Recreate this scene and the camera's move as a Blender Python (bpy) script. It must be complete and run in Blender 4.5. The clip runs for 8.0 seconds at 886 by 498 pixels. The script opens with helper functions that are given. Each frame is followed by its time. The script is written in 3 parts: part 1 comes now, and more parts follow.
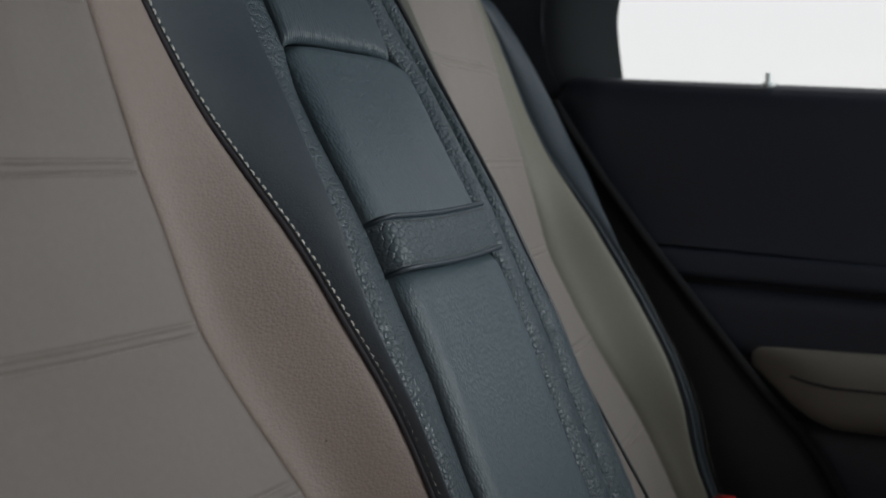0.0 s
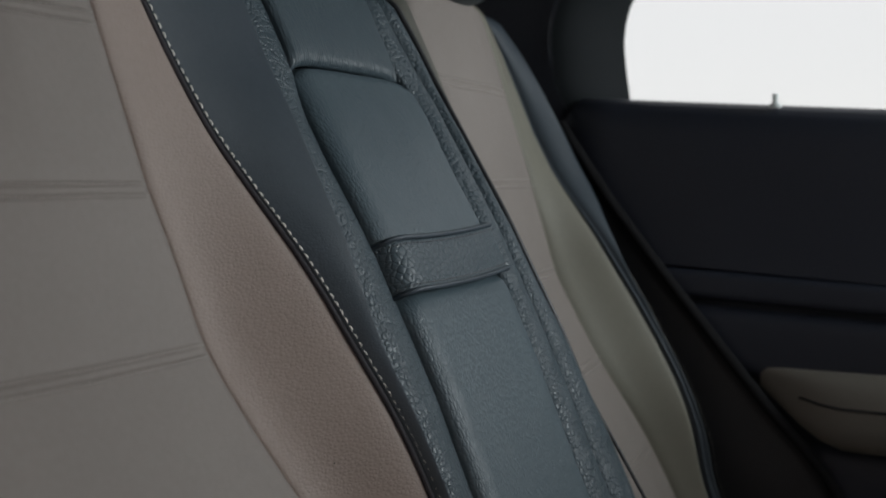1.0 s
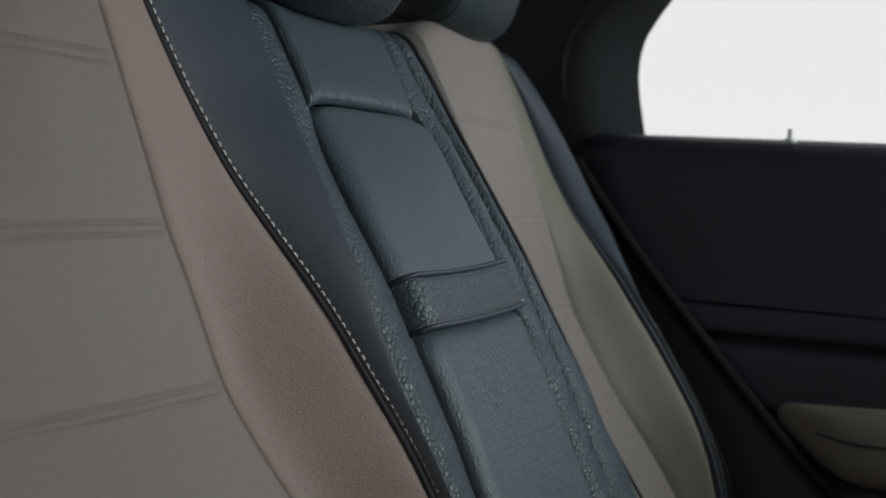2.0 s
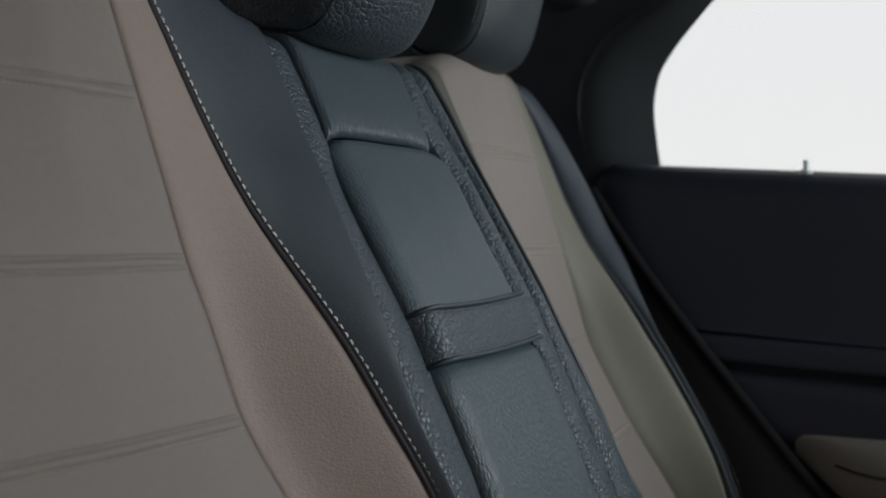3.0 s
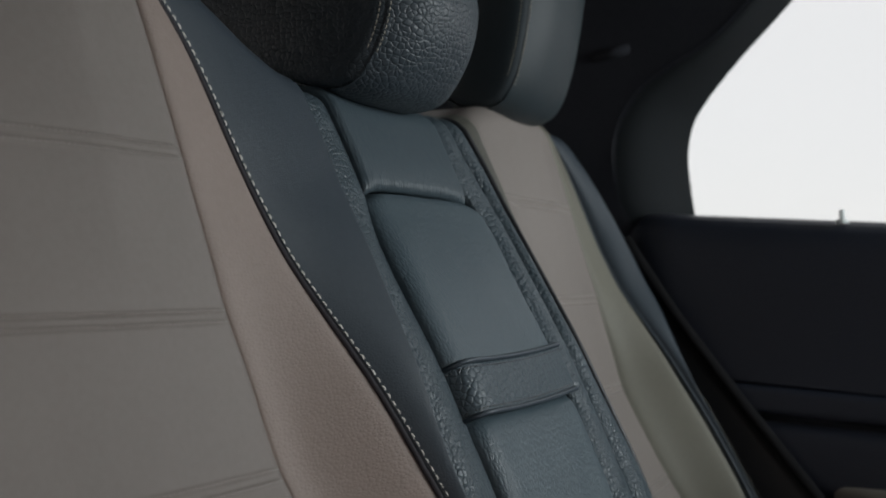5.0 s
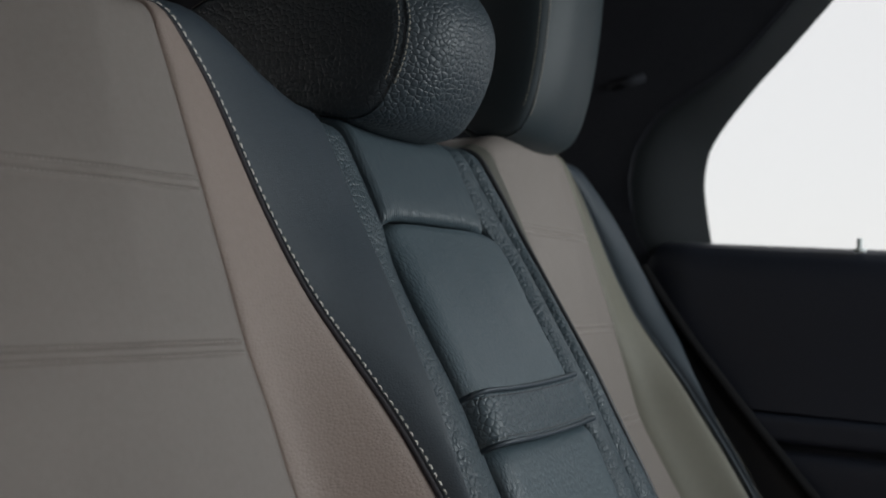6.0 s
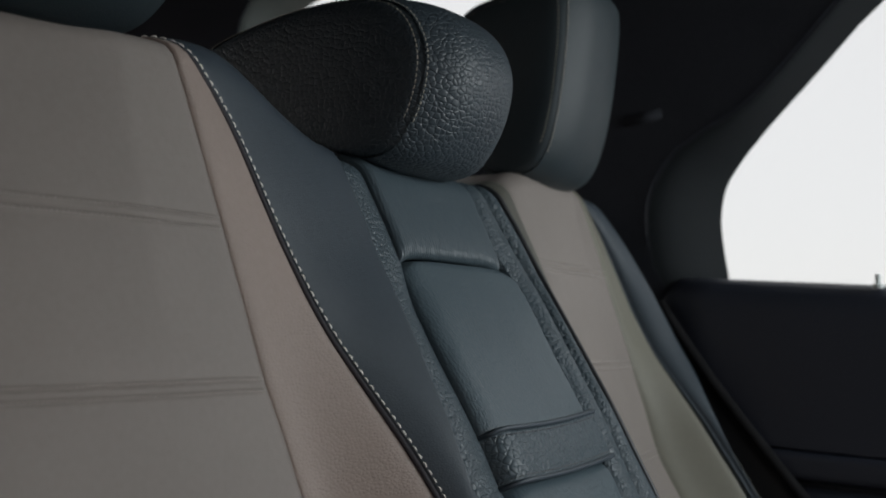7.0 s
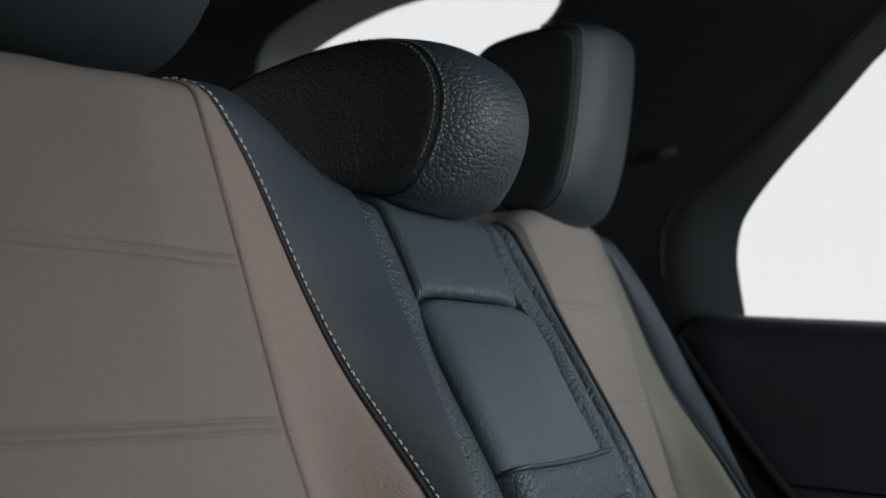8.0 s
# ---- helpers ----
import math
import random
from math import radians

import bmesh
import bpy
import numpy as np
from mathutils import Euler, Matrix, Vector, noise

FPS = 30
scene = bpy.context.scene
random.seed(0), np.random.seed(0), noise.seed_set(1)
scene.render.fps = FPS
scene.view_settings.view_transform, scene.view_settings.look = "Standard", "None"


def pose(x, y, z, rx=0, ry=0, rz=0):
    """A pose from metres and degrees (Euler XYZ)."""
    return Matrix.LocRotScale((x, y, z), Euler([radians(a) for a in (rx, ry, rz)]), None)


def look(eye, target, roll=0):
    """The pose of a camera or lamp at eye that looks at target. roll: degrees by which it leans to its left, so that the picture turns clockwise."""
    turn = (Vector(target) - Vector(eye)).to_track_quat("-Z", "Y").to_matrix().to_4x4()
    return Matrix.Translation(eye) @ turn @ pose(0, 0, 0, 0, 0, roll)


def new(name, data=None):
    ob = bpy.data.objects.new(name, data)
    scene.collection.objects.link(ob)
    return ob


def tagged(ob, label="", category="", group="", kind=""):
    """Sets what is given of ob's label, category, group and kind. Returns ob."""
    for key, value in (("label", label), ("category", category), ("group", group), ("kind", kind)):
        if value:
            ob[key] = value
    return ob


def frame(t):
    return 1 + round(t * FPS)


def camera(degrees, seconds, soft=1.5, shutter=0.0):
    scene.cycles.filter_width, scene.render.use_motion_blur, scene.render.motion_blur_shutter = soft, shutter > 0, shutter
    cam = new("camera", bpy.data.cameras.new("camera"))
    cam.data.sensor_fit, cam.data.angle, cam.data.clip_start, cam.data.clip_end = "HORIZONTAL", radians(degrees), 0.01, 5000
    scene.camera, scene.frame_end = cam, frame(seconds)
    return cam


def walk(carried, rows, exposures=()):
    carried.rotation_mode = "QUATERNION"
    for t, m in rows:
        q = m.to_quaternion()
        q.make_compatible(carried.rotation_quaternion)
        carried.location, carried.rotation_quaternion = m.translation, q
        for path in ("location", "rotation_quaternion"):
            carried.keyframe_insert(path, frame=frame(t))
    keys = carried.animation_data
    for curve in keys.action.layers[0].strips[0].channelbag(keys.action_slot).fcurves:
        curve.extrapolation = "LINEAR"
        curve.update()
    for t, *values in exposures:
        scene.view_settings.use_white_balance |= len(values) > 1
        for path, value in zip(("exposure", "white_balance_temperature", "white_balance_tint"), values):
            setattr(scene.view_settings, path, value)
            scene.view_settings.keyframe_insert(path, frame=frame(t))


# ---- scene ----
cam = camera(42.8, 8.0, soft=1.8)
cam.data.dof.use_dof = True
cam.data.dof.focus_distance = 1.08
cam.data.dof.aperture_fstop = 4.8
# seconds, x, y, z, yaw, pitch, roll
ROWS = [
    (0.0, -1.0203, -0.5408, 1.0949, -65.038, -4.696, -0.048),
    (0.5, -1.0208, -0.5410, 1.0952, -64.933, -4.293, -0.026),
    (1.0, -1.0219, -0.5406, 1.0967, -64.687, -3.701, 0.003),
    (1.5, -1.0232, -0.5400, 1.0991, -64.356, -2.943, 0.024),
    (3.0, -1.0293, -0.5381, 1.1069, -63.286, -0.707, 0.062),
    (3.5, -1.0318, -0.5382, 1.1088, -62.885, -0.279, 0.068),
    (4.0, -1.0345, -0.5386, 1.1115, -62.422, 0.394, 0.067),
    (4.5, -1.0373, -0.5392, 1.1136, -62.012, 0.956, 0.067),
    (6.0, -1.0439, -0.5395, 1.1199, -60.856, 2.821, 0.003),
    (6.5, -1.0464, -0.5395, 1.1219, -60.471, 3.589, -0.008),
    (7.0, -1.0494, -0.5394, 1.1242, -60.086, 4.482, -0.028),
    (7.5, -1.0521, -0.5392, 1.1270, -59.769, 5.339, -0.076),
    (8.0, -1.0545, -0.5387, 1.1300, -59.395, 6.119, -0.112),
]
walk(cam, [(t, pose(x, y, z, 90 + pitch, roll, yaw)) for t, x, y, z, yaw, pitch, roll in ROWS])

# ---- sky and light ----
world = bpy.data.worlds.new("overcast_sky")
scene.world = world
world.use_nodes = True
wn = world.node_tree.nodes
wl = world.node_tree.links
SKY = wn.new("ShaderNodeTexSky")
SKY.sky_type, SKY.sun_disc = "NISHITA", False
SKY.sun_elevation, SKY.sun_rotation = radians(50), radians(190)
cloud = wn.new("ShaderNodeMix")
cloud.data_type = "RGBA"
cloud.inputs[0].default_value = 0.99
wl.new(SKY.outputs[0], cloud.inputs[6])
cloud.inputs[7].default_value = (1.0, 1.0, 1.0, 1)
wl.new(cloud.outputs[2], wn["Background"].inputs[0])
wn["Background"].inputs[1].default_value = 1.28


def area(name, m, sx, sy, watts, colour=(1, 1, 1)):
    d = bpy.data.lights.new(name, "AREA")
    d.shape, d.size, d.size_y, d.energy, d.color = "RECTANGLE", sx, sy, watts, colour
    ob = new(name, d)
    ob.matrix_world = m
    return ob


# daylight in the openings of the windscreen and of the front side window
area("windscreen_daylight", look((0.32, -2.0, 1.55), (-0.05, 0.1, 1.05)), 1.0, 0.6, 13.5, (0.88, 0.97, 1.0))
area("front_door_daylight", look((0.70, -1.5, 1.42), (-0.2, 0.1, 1.0)), 0.7, 0.45, 9, (0.93, 0.98, 1.0))


# ---- materials ----
def shader(name, base, rough=0.5, spec=0.5, vary=0.12, scale=6.0):
    """A principled material whose colour drifts at a large and a small scale; returns it with its nodes."""
    m = bpy.data.materials.new(name)
    m.use_nodes = True
    n, l = m.node_tree.nodes, m.node_tree.links
    b = n["Principled BSDF"]
    b.inputs["Roughness"].default_value = rough
    b.inputs["Specular IOR Level"].default_value = spec
    co = n.new("ShaderNodeTexCoord")
    big = n.new("ShaderNodeTexNoise")
    big.inputs["Scale"].default_value = scale
    big.inputs["Detail"].default_value = 4
    small = n.new("ShaderNodeTexNoise")
    small.inputs["Scale"].default_value = scale * 28
    small.inputs["Detail"].default_value = 3
    add = n.new("ShaderNodeMath")
    add.operation = "ADD"
    ramp = n.new("ShaderNodeValToRGB")
    lo = [c * (1 - vary) for c in base]
    hi = [min(1, c * (1 + vary)) for c in base]
    ramp.color_ramp.elements[0].color = (*lo, 1)
    ramp.color_ramp.elements[1].color = (*hi, 1)
    ramp.color_ramp.elements[0].position, ramp.color_ramp.elements[1].position = 0.3, 0.7
    half = n.new("ShaderNodeMath")
    half.operation = "MULTIPLY"
    half.inputs[1].default_value = 0.5
    l.new(co.outputs["Object"], big.inputs["Vector"])
    l.new(co.outputs["Object"], small.inputs["Vector"])
    l.new(big.outputs[0], add.inputs[0])
    l.new(small.outputs[0], add.inputs[1])
    l.new(add.outputs[0], half.inputs[0])
    l.new(half.outputs[0], ramp.inputs[0])
    l.new(ramp.outputs[0], b.inputs["Base Color"])
    return m, n, l, b, co


def leather(name, base, rough, cell, depth, spec=0.5, vary=0.1, stretch=(1, 1, 1), wrinkle=0.3, edge=0.12):
    """Grained leather: pebbles of a given size (metres) with creases between them, and a soft wrinkle on top."""
    m, n, l, b, co = shader(name, base, rough, spec, vary)
    mp = n.new("ShaderNodeMapping")
    mp.inputs["Scale"].default_value = stretch
    l.new(co.outputs["Object"], mp.inputs["Vector"])
    warp = n.new("ShaderNodeTexNoise")
    warp.inputs["Scale"].default_value = 0.35 / cell
    warp.inputs["Detail"].default_value = 2
    wsum = n.new("ShaderNodeMix")
    wsum.data_type = "RGBA"
    wsum.blend_type = "LINEAR_LIGHT"
    wsum.inputs[0].default_value = cell * 0.4
    l.new(mp.outputs[0], warp.inputs["Vector"])
    l.new(mp.outputs[0], wsum.inputs[6])
    l.new(warp.outputs[1], wsum.inputs[7])
    vor = n.new("ShaderNodeTexVoronoi")
    vor.feature = "DISTANCE_TO_EDGE"
    vor.inputs["Scale"].default_value = 1.0 / cell
    vor.inputs["Randomness"].default_value = 0.85
    l.new(wsum.outputs[2], vor.inputs["Vector"])
    crease = n.new("ShaderNodeMapRange")
    crease.interpolation_type = "SMOOTHERSTEP"
    crease.inputs["From Min"].default_value = -0.03
    crease.inputs["From Max"].default_value = edge
    crease.inputs["To Max"].default_value = 0.55
    l.new(vor.outputs["Distance"], crease.inputs["Value"])
    cells = n.new("ShaderNodeTexVoronoi")
    cells.feature = "SMOOTH_F1"
    cells.inputs["Smoothness"].default_value = 0.15
    cells.inputs["Scale"].default_value = 1.0 / cell
    cells.inputs["Randomness"].default_value = 0.85
    l.new(wsum.outputs[2], cells.inputs["Vector"])
    dome = n.new("ShaderNodeMath")
    dome.operation = "POWER"
    dome.inputs[1].default_value = 2.0
    l.new(cells.outputs["Distance"], dome.inputs[0])
    pebble = n.new("ShaderNodeMath")
    pebble.operation = "MULTIPLY_ADD"
    pebble.inputs[1].default_value = -0.9
    l.new(dome.outputs[0], pebble.inputs[0])
    l.new(crease.outputs["Result"], pebble.inputs[2])
    soft = n.new("ShaderNodeTexNoise")
    soft.inputs["Scale"].default_value = 0.25 / cell
    soft.inputs["Detail"].default_value = 2
    l.new(mp.outputs[0], soft.inputs["Vector"])
    mixh = n.new("ShaderNodeMath")
    mixh.operation = "MULTIPLY_ADD"
    mixh.inputs[1].default_value = wrinkle * 2
    l.new(soft.outputs[0], mixh.inputs[0])
    l.new(pebble.outputs[0], mixh.inputs[2])
    bump = n.new("ShaderNodeBump")
    bump.inputs["Strength"].default_value = 1.0
    bump.inputs["Distance"].default_value = depth
    l.new(mixh.outputs[0], bump.inputs["Height"])
    l.new(bump.outputs[0], b.inputs["Normal"])
    return m


BEIGE = leather("beige_leather", (0.258, 0.228, 0.209), 0.6, 0.0018, 0.00008, 0.3, 0.06, wrinkle=0.8, edge=0.3)
# outer bolster leather: the shade on its turned-away face is put into the colour
SHADED_OUTER = leather("shaded_outer_beige_leather", (0.190, 0.183, 0.147), 0.55, 0.0022, 0.00010, 0.35, 0.05, wrinkle=0.5, edge=0.3)
# the same leather darker still: shadow beside the middle seat painted into the colour
SHADED_STRIP = leather("shaded_olive_leather", (0.105, 0.104, 0.088), 0.55, 0.0022, 0.00010, 0.35, 0.05, wrinkle=0.5, edge=0.3)
BOLSTER = leather("rosy_beige_leather", (0.330, 0.266, 0.234), 0.55, 0.0036, 0.00026, 0.35, 0.05, (1, 1, 1.2), wrinkle=0.5, edge=0.3)
DARK = leather("smooth_dark_leather", (0.049, 0.064, 0.079), 0.46, 0.0022, 0.00010, 0.42, 0.08, wrinkle=1.2, edge=0.3)
PIPING = shader("dark_plum_piping", (0.040, 0.037, 0.043), 0.65, 0.3)[0]
PANEL = leather("fine_grained_dark_leather", (0.066, 0.094, 0.110), 0.44, 0.0030, 0.00042, 0.45, 0.08, (1.2, 0.42, 0.42), 0.3, 0.3)
CAP = leather("creased_dark_leather", (0.056, 0.079, 0.093), 0.46, 0.0034, 0.0004, 0.42, 0.08, (1.4, 0.22, 0.22), 0.3, 0.3)
PEBBLE = leather("pebbled_dark_leather", (0.056, 0.078, 0.092), 0.44, 0.0054, 0.0010, 0.45, 0.08, (1.1, 0.9, 0.9), 0.25, 0.25)
STRAP = leather("strap_leather", (0.052, 0.074, 0.088), 0.44, 0.0068, 0.0007, 0.42, 0.08, (0.9, 1, 1.1), 0.3, 0.22)
HEAD = leather("pebbled_black_leather", (0.041, 0.055, 0.066), 0.44, 0.0062, 0.0007, 0.45, 0.1, (0.85, 1, 1.15), 0.35, 0.22)
HEAD_SMOOTH = leather("smooth_black_leather", (0.035, 0.048, 0.055), 0.5, 0.0026, 0.00012, 0.4, 0.08, wrinkle=0.3, edge=0.3)
THREAD = shader("pale_thread", (0.85, 0.82, 0.74), 0.7, 0.3)[0]
# insert thread, paled so its colour carries the highlights along the seam ridges
SEAM_THREAD = shader("highlit_beige_thread", (0.40, 0.365, 0.335), 0.7, 0.3)[0]
# quarter window trim: pale colour stands in for the skylight falling on it
LIT_TRIM = shader("lit_pillar_trim", (0.17, 0.19, 0.18), 0.6, 0.4)[0]
THREAD_DIM = shader("dull_thread", (0.30, 0.28, 0.23), 0.7, 0.3)[0]
RUBBER = shader("black_rubber", (0.012, 0.012, 0.013), 0.9, 0.2)[0]
BLACK = shader("black_plastic", (0.016, 0.017, 0.019), 0.45, 0.5)[0]
TRIM = shader("dark_soft_plastic", (0.019, 0.023, 0.035), 0.5, 0.45, 0.1)[0]
PILLAR = shader("black_pillar_fabric", (0.026, 0.028, 0.035), 0.85, 0.3, 0.15)[0]
# beige of the armrest, darkened in colour for the shade it lies in
ARM = leather("shaded_beige_door_leather", (0.165, 0.152, 0.13), 0.5, 0.003, 0.0001, 0.4, 0.05)
RED = shader("red_plastic", (0.55, 0.02, 0.015), 0.4)[0]
CARPET = shader("black_carpet", (0.02, 0.02, 0.022), 0.95, 0.2, 0.3, 20)[0]
# pinkish so that the unseen outside wall sends warm fill through the doorway
WARM_BOUNCE = shader("warm_bounce_plaster", (0.55, 0.48, 0.45), 0.9, 0.3, 0.1, 3)[0]
FRAME = shader("black_window_trim", (0.013, 0.016, 0.018), 0.8, 0.2)[0]
# unseen ground, tinted pink to bounce warm light in at the doorway
CONCRETE = shader("warm_bounce_concrete", (0.22, 0.185, 0.17), 0.9, 0.3, 0.2, 3)[0]
ROOF_FABRIC = shader("black_headliner", (0.03, 0.03, 0.031), 0.9, 0.2, 0.15)[0]
STEEL = shader("brushed_steel", (0.5, 0.5, 0.5), 0.3)[0]
STEEL.node_tree.nodes["Principled BSDF"].inputs["Metallic"].default_value = 1.0
# lock pin plastic, its colour raised to hold the glow of the window behind
PIN = shader("glow_pale_pin_plastic", (0.72, 0.76, 0.75), 0.5)[0]


def tinted_glass(name, tint):
    m = bpy.data.materials.new(name)
    m.use_nodes = True
    n, l = m.node_tree.nodes, m.node_tree.links
    clear = n.new("ShaderNodeBsdfTransparent")
    clear.inputs[0].default_value = (*tint, 1)
    gloss = n.new("ShaderNodeBsdfGlossy")
    gloss.inputs["Roughness"].default_value = 0.02
    mix = n.new("ShaderNodeMixShader")
    mix.inputs[0].default_value = 0.012
    l.new(clear.outputs[0], mix.inputs[1])
    l.new(gloss.outputs[0], mix.inputs[2])
    l.new(mix.outputs[0], n["Material Output"].inputs[0])
    return m


GLASS = tinted_glass("tinted_glass", (0.80, 0.80, 0.80))


# ---- building helpers ----
def thing(name, at, label, category, group="", kind=""):
    ob = new(name)
    ob.location = at
    ob.empty_display_size = 0.05
    return tagged(ob, label, category, group, kind)


def part(name, bm, material, parent=None, label="", smooth=True, kind=""):
    """Links a bmesh, made in world metres, as one mesh object under a thing or a part."""
    bmesh.ops.recalc_face_normals(bm, faces=bm.faces)
    me = bpy.data.meshes.new(name)
    bm.to_mesh(me)
    bm.free()
    me.materials.append(material)
    if smooth:
        me.polygons.foreach_set("use_smooth", [True] * len(me.polygons))
    ob = new(name, me)
    if parent is not None:
        place = parent.location.copy()
        if parent.parent is not None:
            place = place + parent.parent.location
        me.transform(Matrix.Translation(-place))
        ob.parent = parent
    return tagged(ob, label, kind=kind)


def grid(fn, nu, nv, closed_u=False, closed_v=False):
    bm = bmesh.new()
    rows = [[bm.verts.new(fn(i, j)) for i in range(nu)] for j in range(nv)]
    for j in range(nv if closed_v else nv - 1):
        for i in range(nu if closed_u else nu - 1):
            a, b = rows[j], rows[(j + 1) % nv]
            bm.faces.new((a[i], a[(i + 1) % nu], b[(i + 1) % nu], b[i]))
    return bm


def sheet(fn, nu, nv, back=0.014):
    """A padded sheet fn(u, v), 0 to 1, whose four borders turn back into the seat."""
    def at(i, j):
        u = min(max(i - 1, 0), nu - 1) / (nu - 1)
        v = min(max(j - 1, 0), nv - 1) / (nv - 1)
        p = Vector(fn(u, v))
        if i in (0, nu + 1) or j in (0, nv + 1):
            p.y += back
        return p
    return grid(at, nu + 2, nv + 2)


def box(bm, lo, hi, bevel=0.0):
    r = bmesh.ops.create_cube(bm, size=1.0)
    vs = r["verts"]
    for v in vs:
        v.co = Vector([(a + b) / 2 + c * (b - a) for a, b, c in zip(lo, hi, v.co)])
    if bevel:
        es = {e for v in vs for e in v.link_edges}
        bmesh.ops.bevel(bm, geom=list(es), offset=bevel, segments=2, affect="EDGES")
    return bm


def tube(points, radius, sides=8):
    """A closed tube along points."""
    pts = [Vector(p) for p in points]
    frames = []
    for i, p in enumerate(pts):
        d = (pts[min(i + 1, len(pts) - 1)] - pts[max(i - 1, 0)]).normalized()
        a = d.cross(Vector((0, 1, 0.3))).normalized()
        frames.append((p, a, d.cross(a)))
    bm = grid(lambda i, j: frames[j][0] + radius * (math.cos(2 * math.pi * i / sides) * frames[j][1] + math.sin(2 * math.pi * i / sides) * frames[j][2]), sides, len(pts), closed_u=True)
    bm.verts.ensure_lookup_table()
    bm.faces.new([bm.verts[i] for i in range(sides)])
    bm.faces.new([bm.verts[len(bm.verts) - 1 - i] for i in range(sides)])
    return bm


def stitches(points, normal, length=0.0045, gap=0.0022, width=0.0012):
    """Single stitches, small raised loops of thread laid along a line."""
    bm = bmesh.new()
    pts = [Vector(p) for p in points]
    run = [0.0]
    for a, b in zip(pts, pts[1:]):
        run.append(run[-1] + (b - a).length)

    def at(s):
        for i in range(len(pts) - 1):
            if run[i + 1] >= s:
                k = (s - run[i]) / max(1e-9, run[i + 1] - run[i])
                return pts[i].lerp(pts[i + 1], k)
        return pts[-1]
    s = 0.001
    while s + length < run[-1]:
        a, b = at(s), at(s + length)
        d = (b - a).normalized()
        n = Vector(normal(a) if callable(normal) else normal).normalized()
        w = d.cross(n).normalized() * width / 2
        a = a + w * random.uniform(-0.3, 0.3)
        lift = n * 0.0009
        v = [bm.verts.new(p) for p in (a - w, a + w, a.lerp(b, .25) - w + lift, a.lerp(b, .25) + w + lift, a.lerp(b, .75) - w + lift, a.lerp(b, .75) + w + lift, b - w, b + w)]
        for k in (0, 2, 4):
            bm.faces.new((v[k], v[k + 1], v[k + 3], v[k + 2]))
        s += length + gap
    return bm


def curve(table):
    zs, vs = zip(*sorted(table))
    # smooth interpolation through a few control heights
    def at(z):
        return float(np.interp(z, zs, vs))
    return lambda z: (at(z - 0.02) + 2 * at(z) + at(z + 0.02)) / 4 if zs[0] + .02 < z < zs[-1] - .02 else at(z)


def plate(outer, holes, x0, x1):
    """A flat wall in a plane of constant x, from x0 to x1, with holes through it; outlines as (y, z)."""
    bm = bmesh.new()
    edges = []
    for loop in (outer, *holes):
        vs = [bm.verts.new((x0, y, z)) for y, z in loop]
        edges += [bm.edges.new((a, b)) for a, b in zip(vs, vs[1:] + vs[:1])]
    bmesh.ops.triangle_fill(bm, use_beauty=True, use_dissolve=False, edges=edges)
    r = bmesh.ops.extrude_face_region(bm, geom=list(bm.faces))
    for v in r["geom"]:
        if isinstance(v, bmesh.types.BMVert):
            v.co.x = x1
    return bm


# ---- the shell of the cabin ----
DOOR_WINDOW = [(-0.024, 1.191), (-0.012, 1.271), (-0.008, 1.313), (-0.011, 1.346), (-0.02, 1.378), (-0.045, 1.415), (-0.073, 1.448), (-0.102, 1.48), (-0.157, 1.535), (-0.254, 1.638), (-0.36, 1.715), (-0.5, 1.74), (-0.9, 1.74), (-0.93, 1.7), (-0.93, 1.13)]
QUARTER_WINDOW = [(0.344, 1.763), (0.327, 1.773), (0.312, 1.788), (0.301, 1.808), (0.3, 1.825), (0.315, 1.844), (0.344, 1.858), (0.391, 1.864), (0.463, 1.867), (0.539, 1.866), (0.604, 1.861), (0.67, 1.855), (0.739, 1.841), (0.81, 1.821), (0.868, 1.798), (0.912, 1.775), (0.93, 1.7), (0.93, 1.64), (0.89, 1.59), (0.45, 1.57), (0.41, 1.6), (0.37, 1.66)]
FRONT_WINDOW = [(-1.0, 1.17), (-1.0, 1.66), (-1.25, 1.68), (-1.8, 1.35), (-1.9, 1.15)]



def smooth01(u):
    u = min(max(u, 0.0), 1.0)
    return u * u * (3 - 2 * u)


def rounded(loop, times=2):
    """Rounds the corners of an outline a little."""
    pts = [Vector(p) for p in loop]
    for _ in range(times):
        pts = [q for a, b in zip(pts, pts[1:] + pts[:1]) for q in (a.lerp(b, 0.2), a.lerp(b, 0.8))]
    return [(p.x, p.y) for p in pts]


def widened(loop, grow):
    """An outline grown outwards by grow(y, z)."""
    n = len(loop)
    turn = sum(loop[i - 1][0] * loop[i][1] - loop[i][0] * loop[i - 1][1] for i in range(n))
    wide = []
    for i, (y, z) in enumerate(loop):
        d = (Vector(loop[(i + 1) % n]) - Vector(loop[i - 1])).normalized()
        g = grow(y, z) * (1 if turn > 0 else -1)
        wide.append((y + d.y * g, z - d.x * g))
    return wide


DOOR_WINDOW = rounded(DOOR_WINDOW, 1)
QUARTER_WINDOW = rounded(QUARTER_WINDOW, 1)
DOOR_WIDE = widened(DOOR_WINDOW, lambda y, z: 0.020 + 0.075 * smooth01((1.50 - z) / 0.18) * smooth01((y + 0.2) / 0.12))
QUARTER_WIDE = widened(QUARTER_WINDOW, lambda y, z: 0.04 + 0.015 * smooth01((0.42 - y) / 0.1))
shell = part("wall_far_side", plate([(-2.3, 0.25), (1.5, 0.25), (1.5, 1.9), (-2.3, 1.9)], [DOOR_WIDE, QUARTER_WIDE, FRONT_WINDOW], 0.711, 0.80), PILLAR, smooth=False)
tagged(shell, "black inner side wall of the car", "car wall", kind="structure")
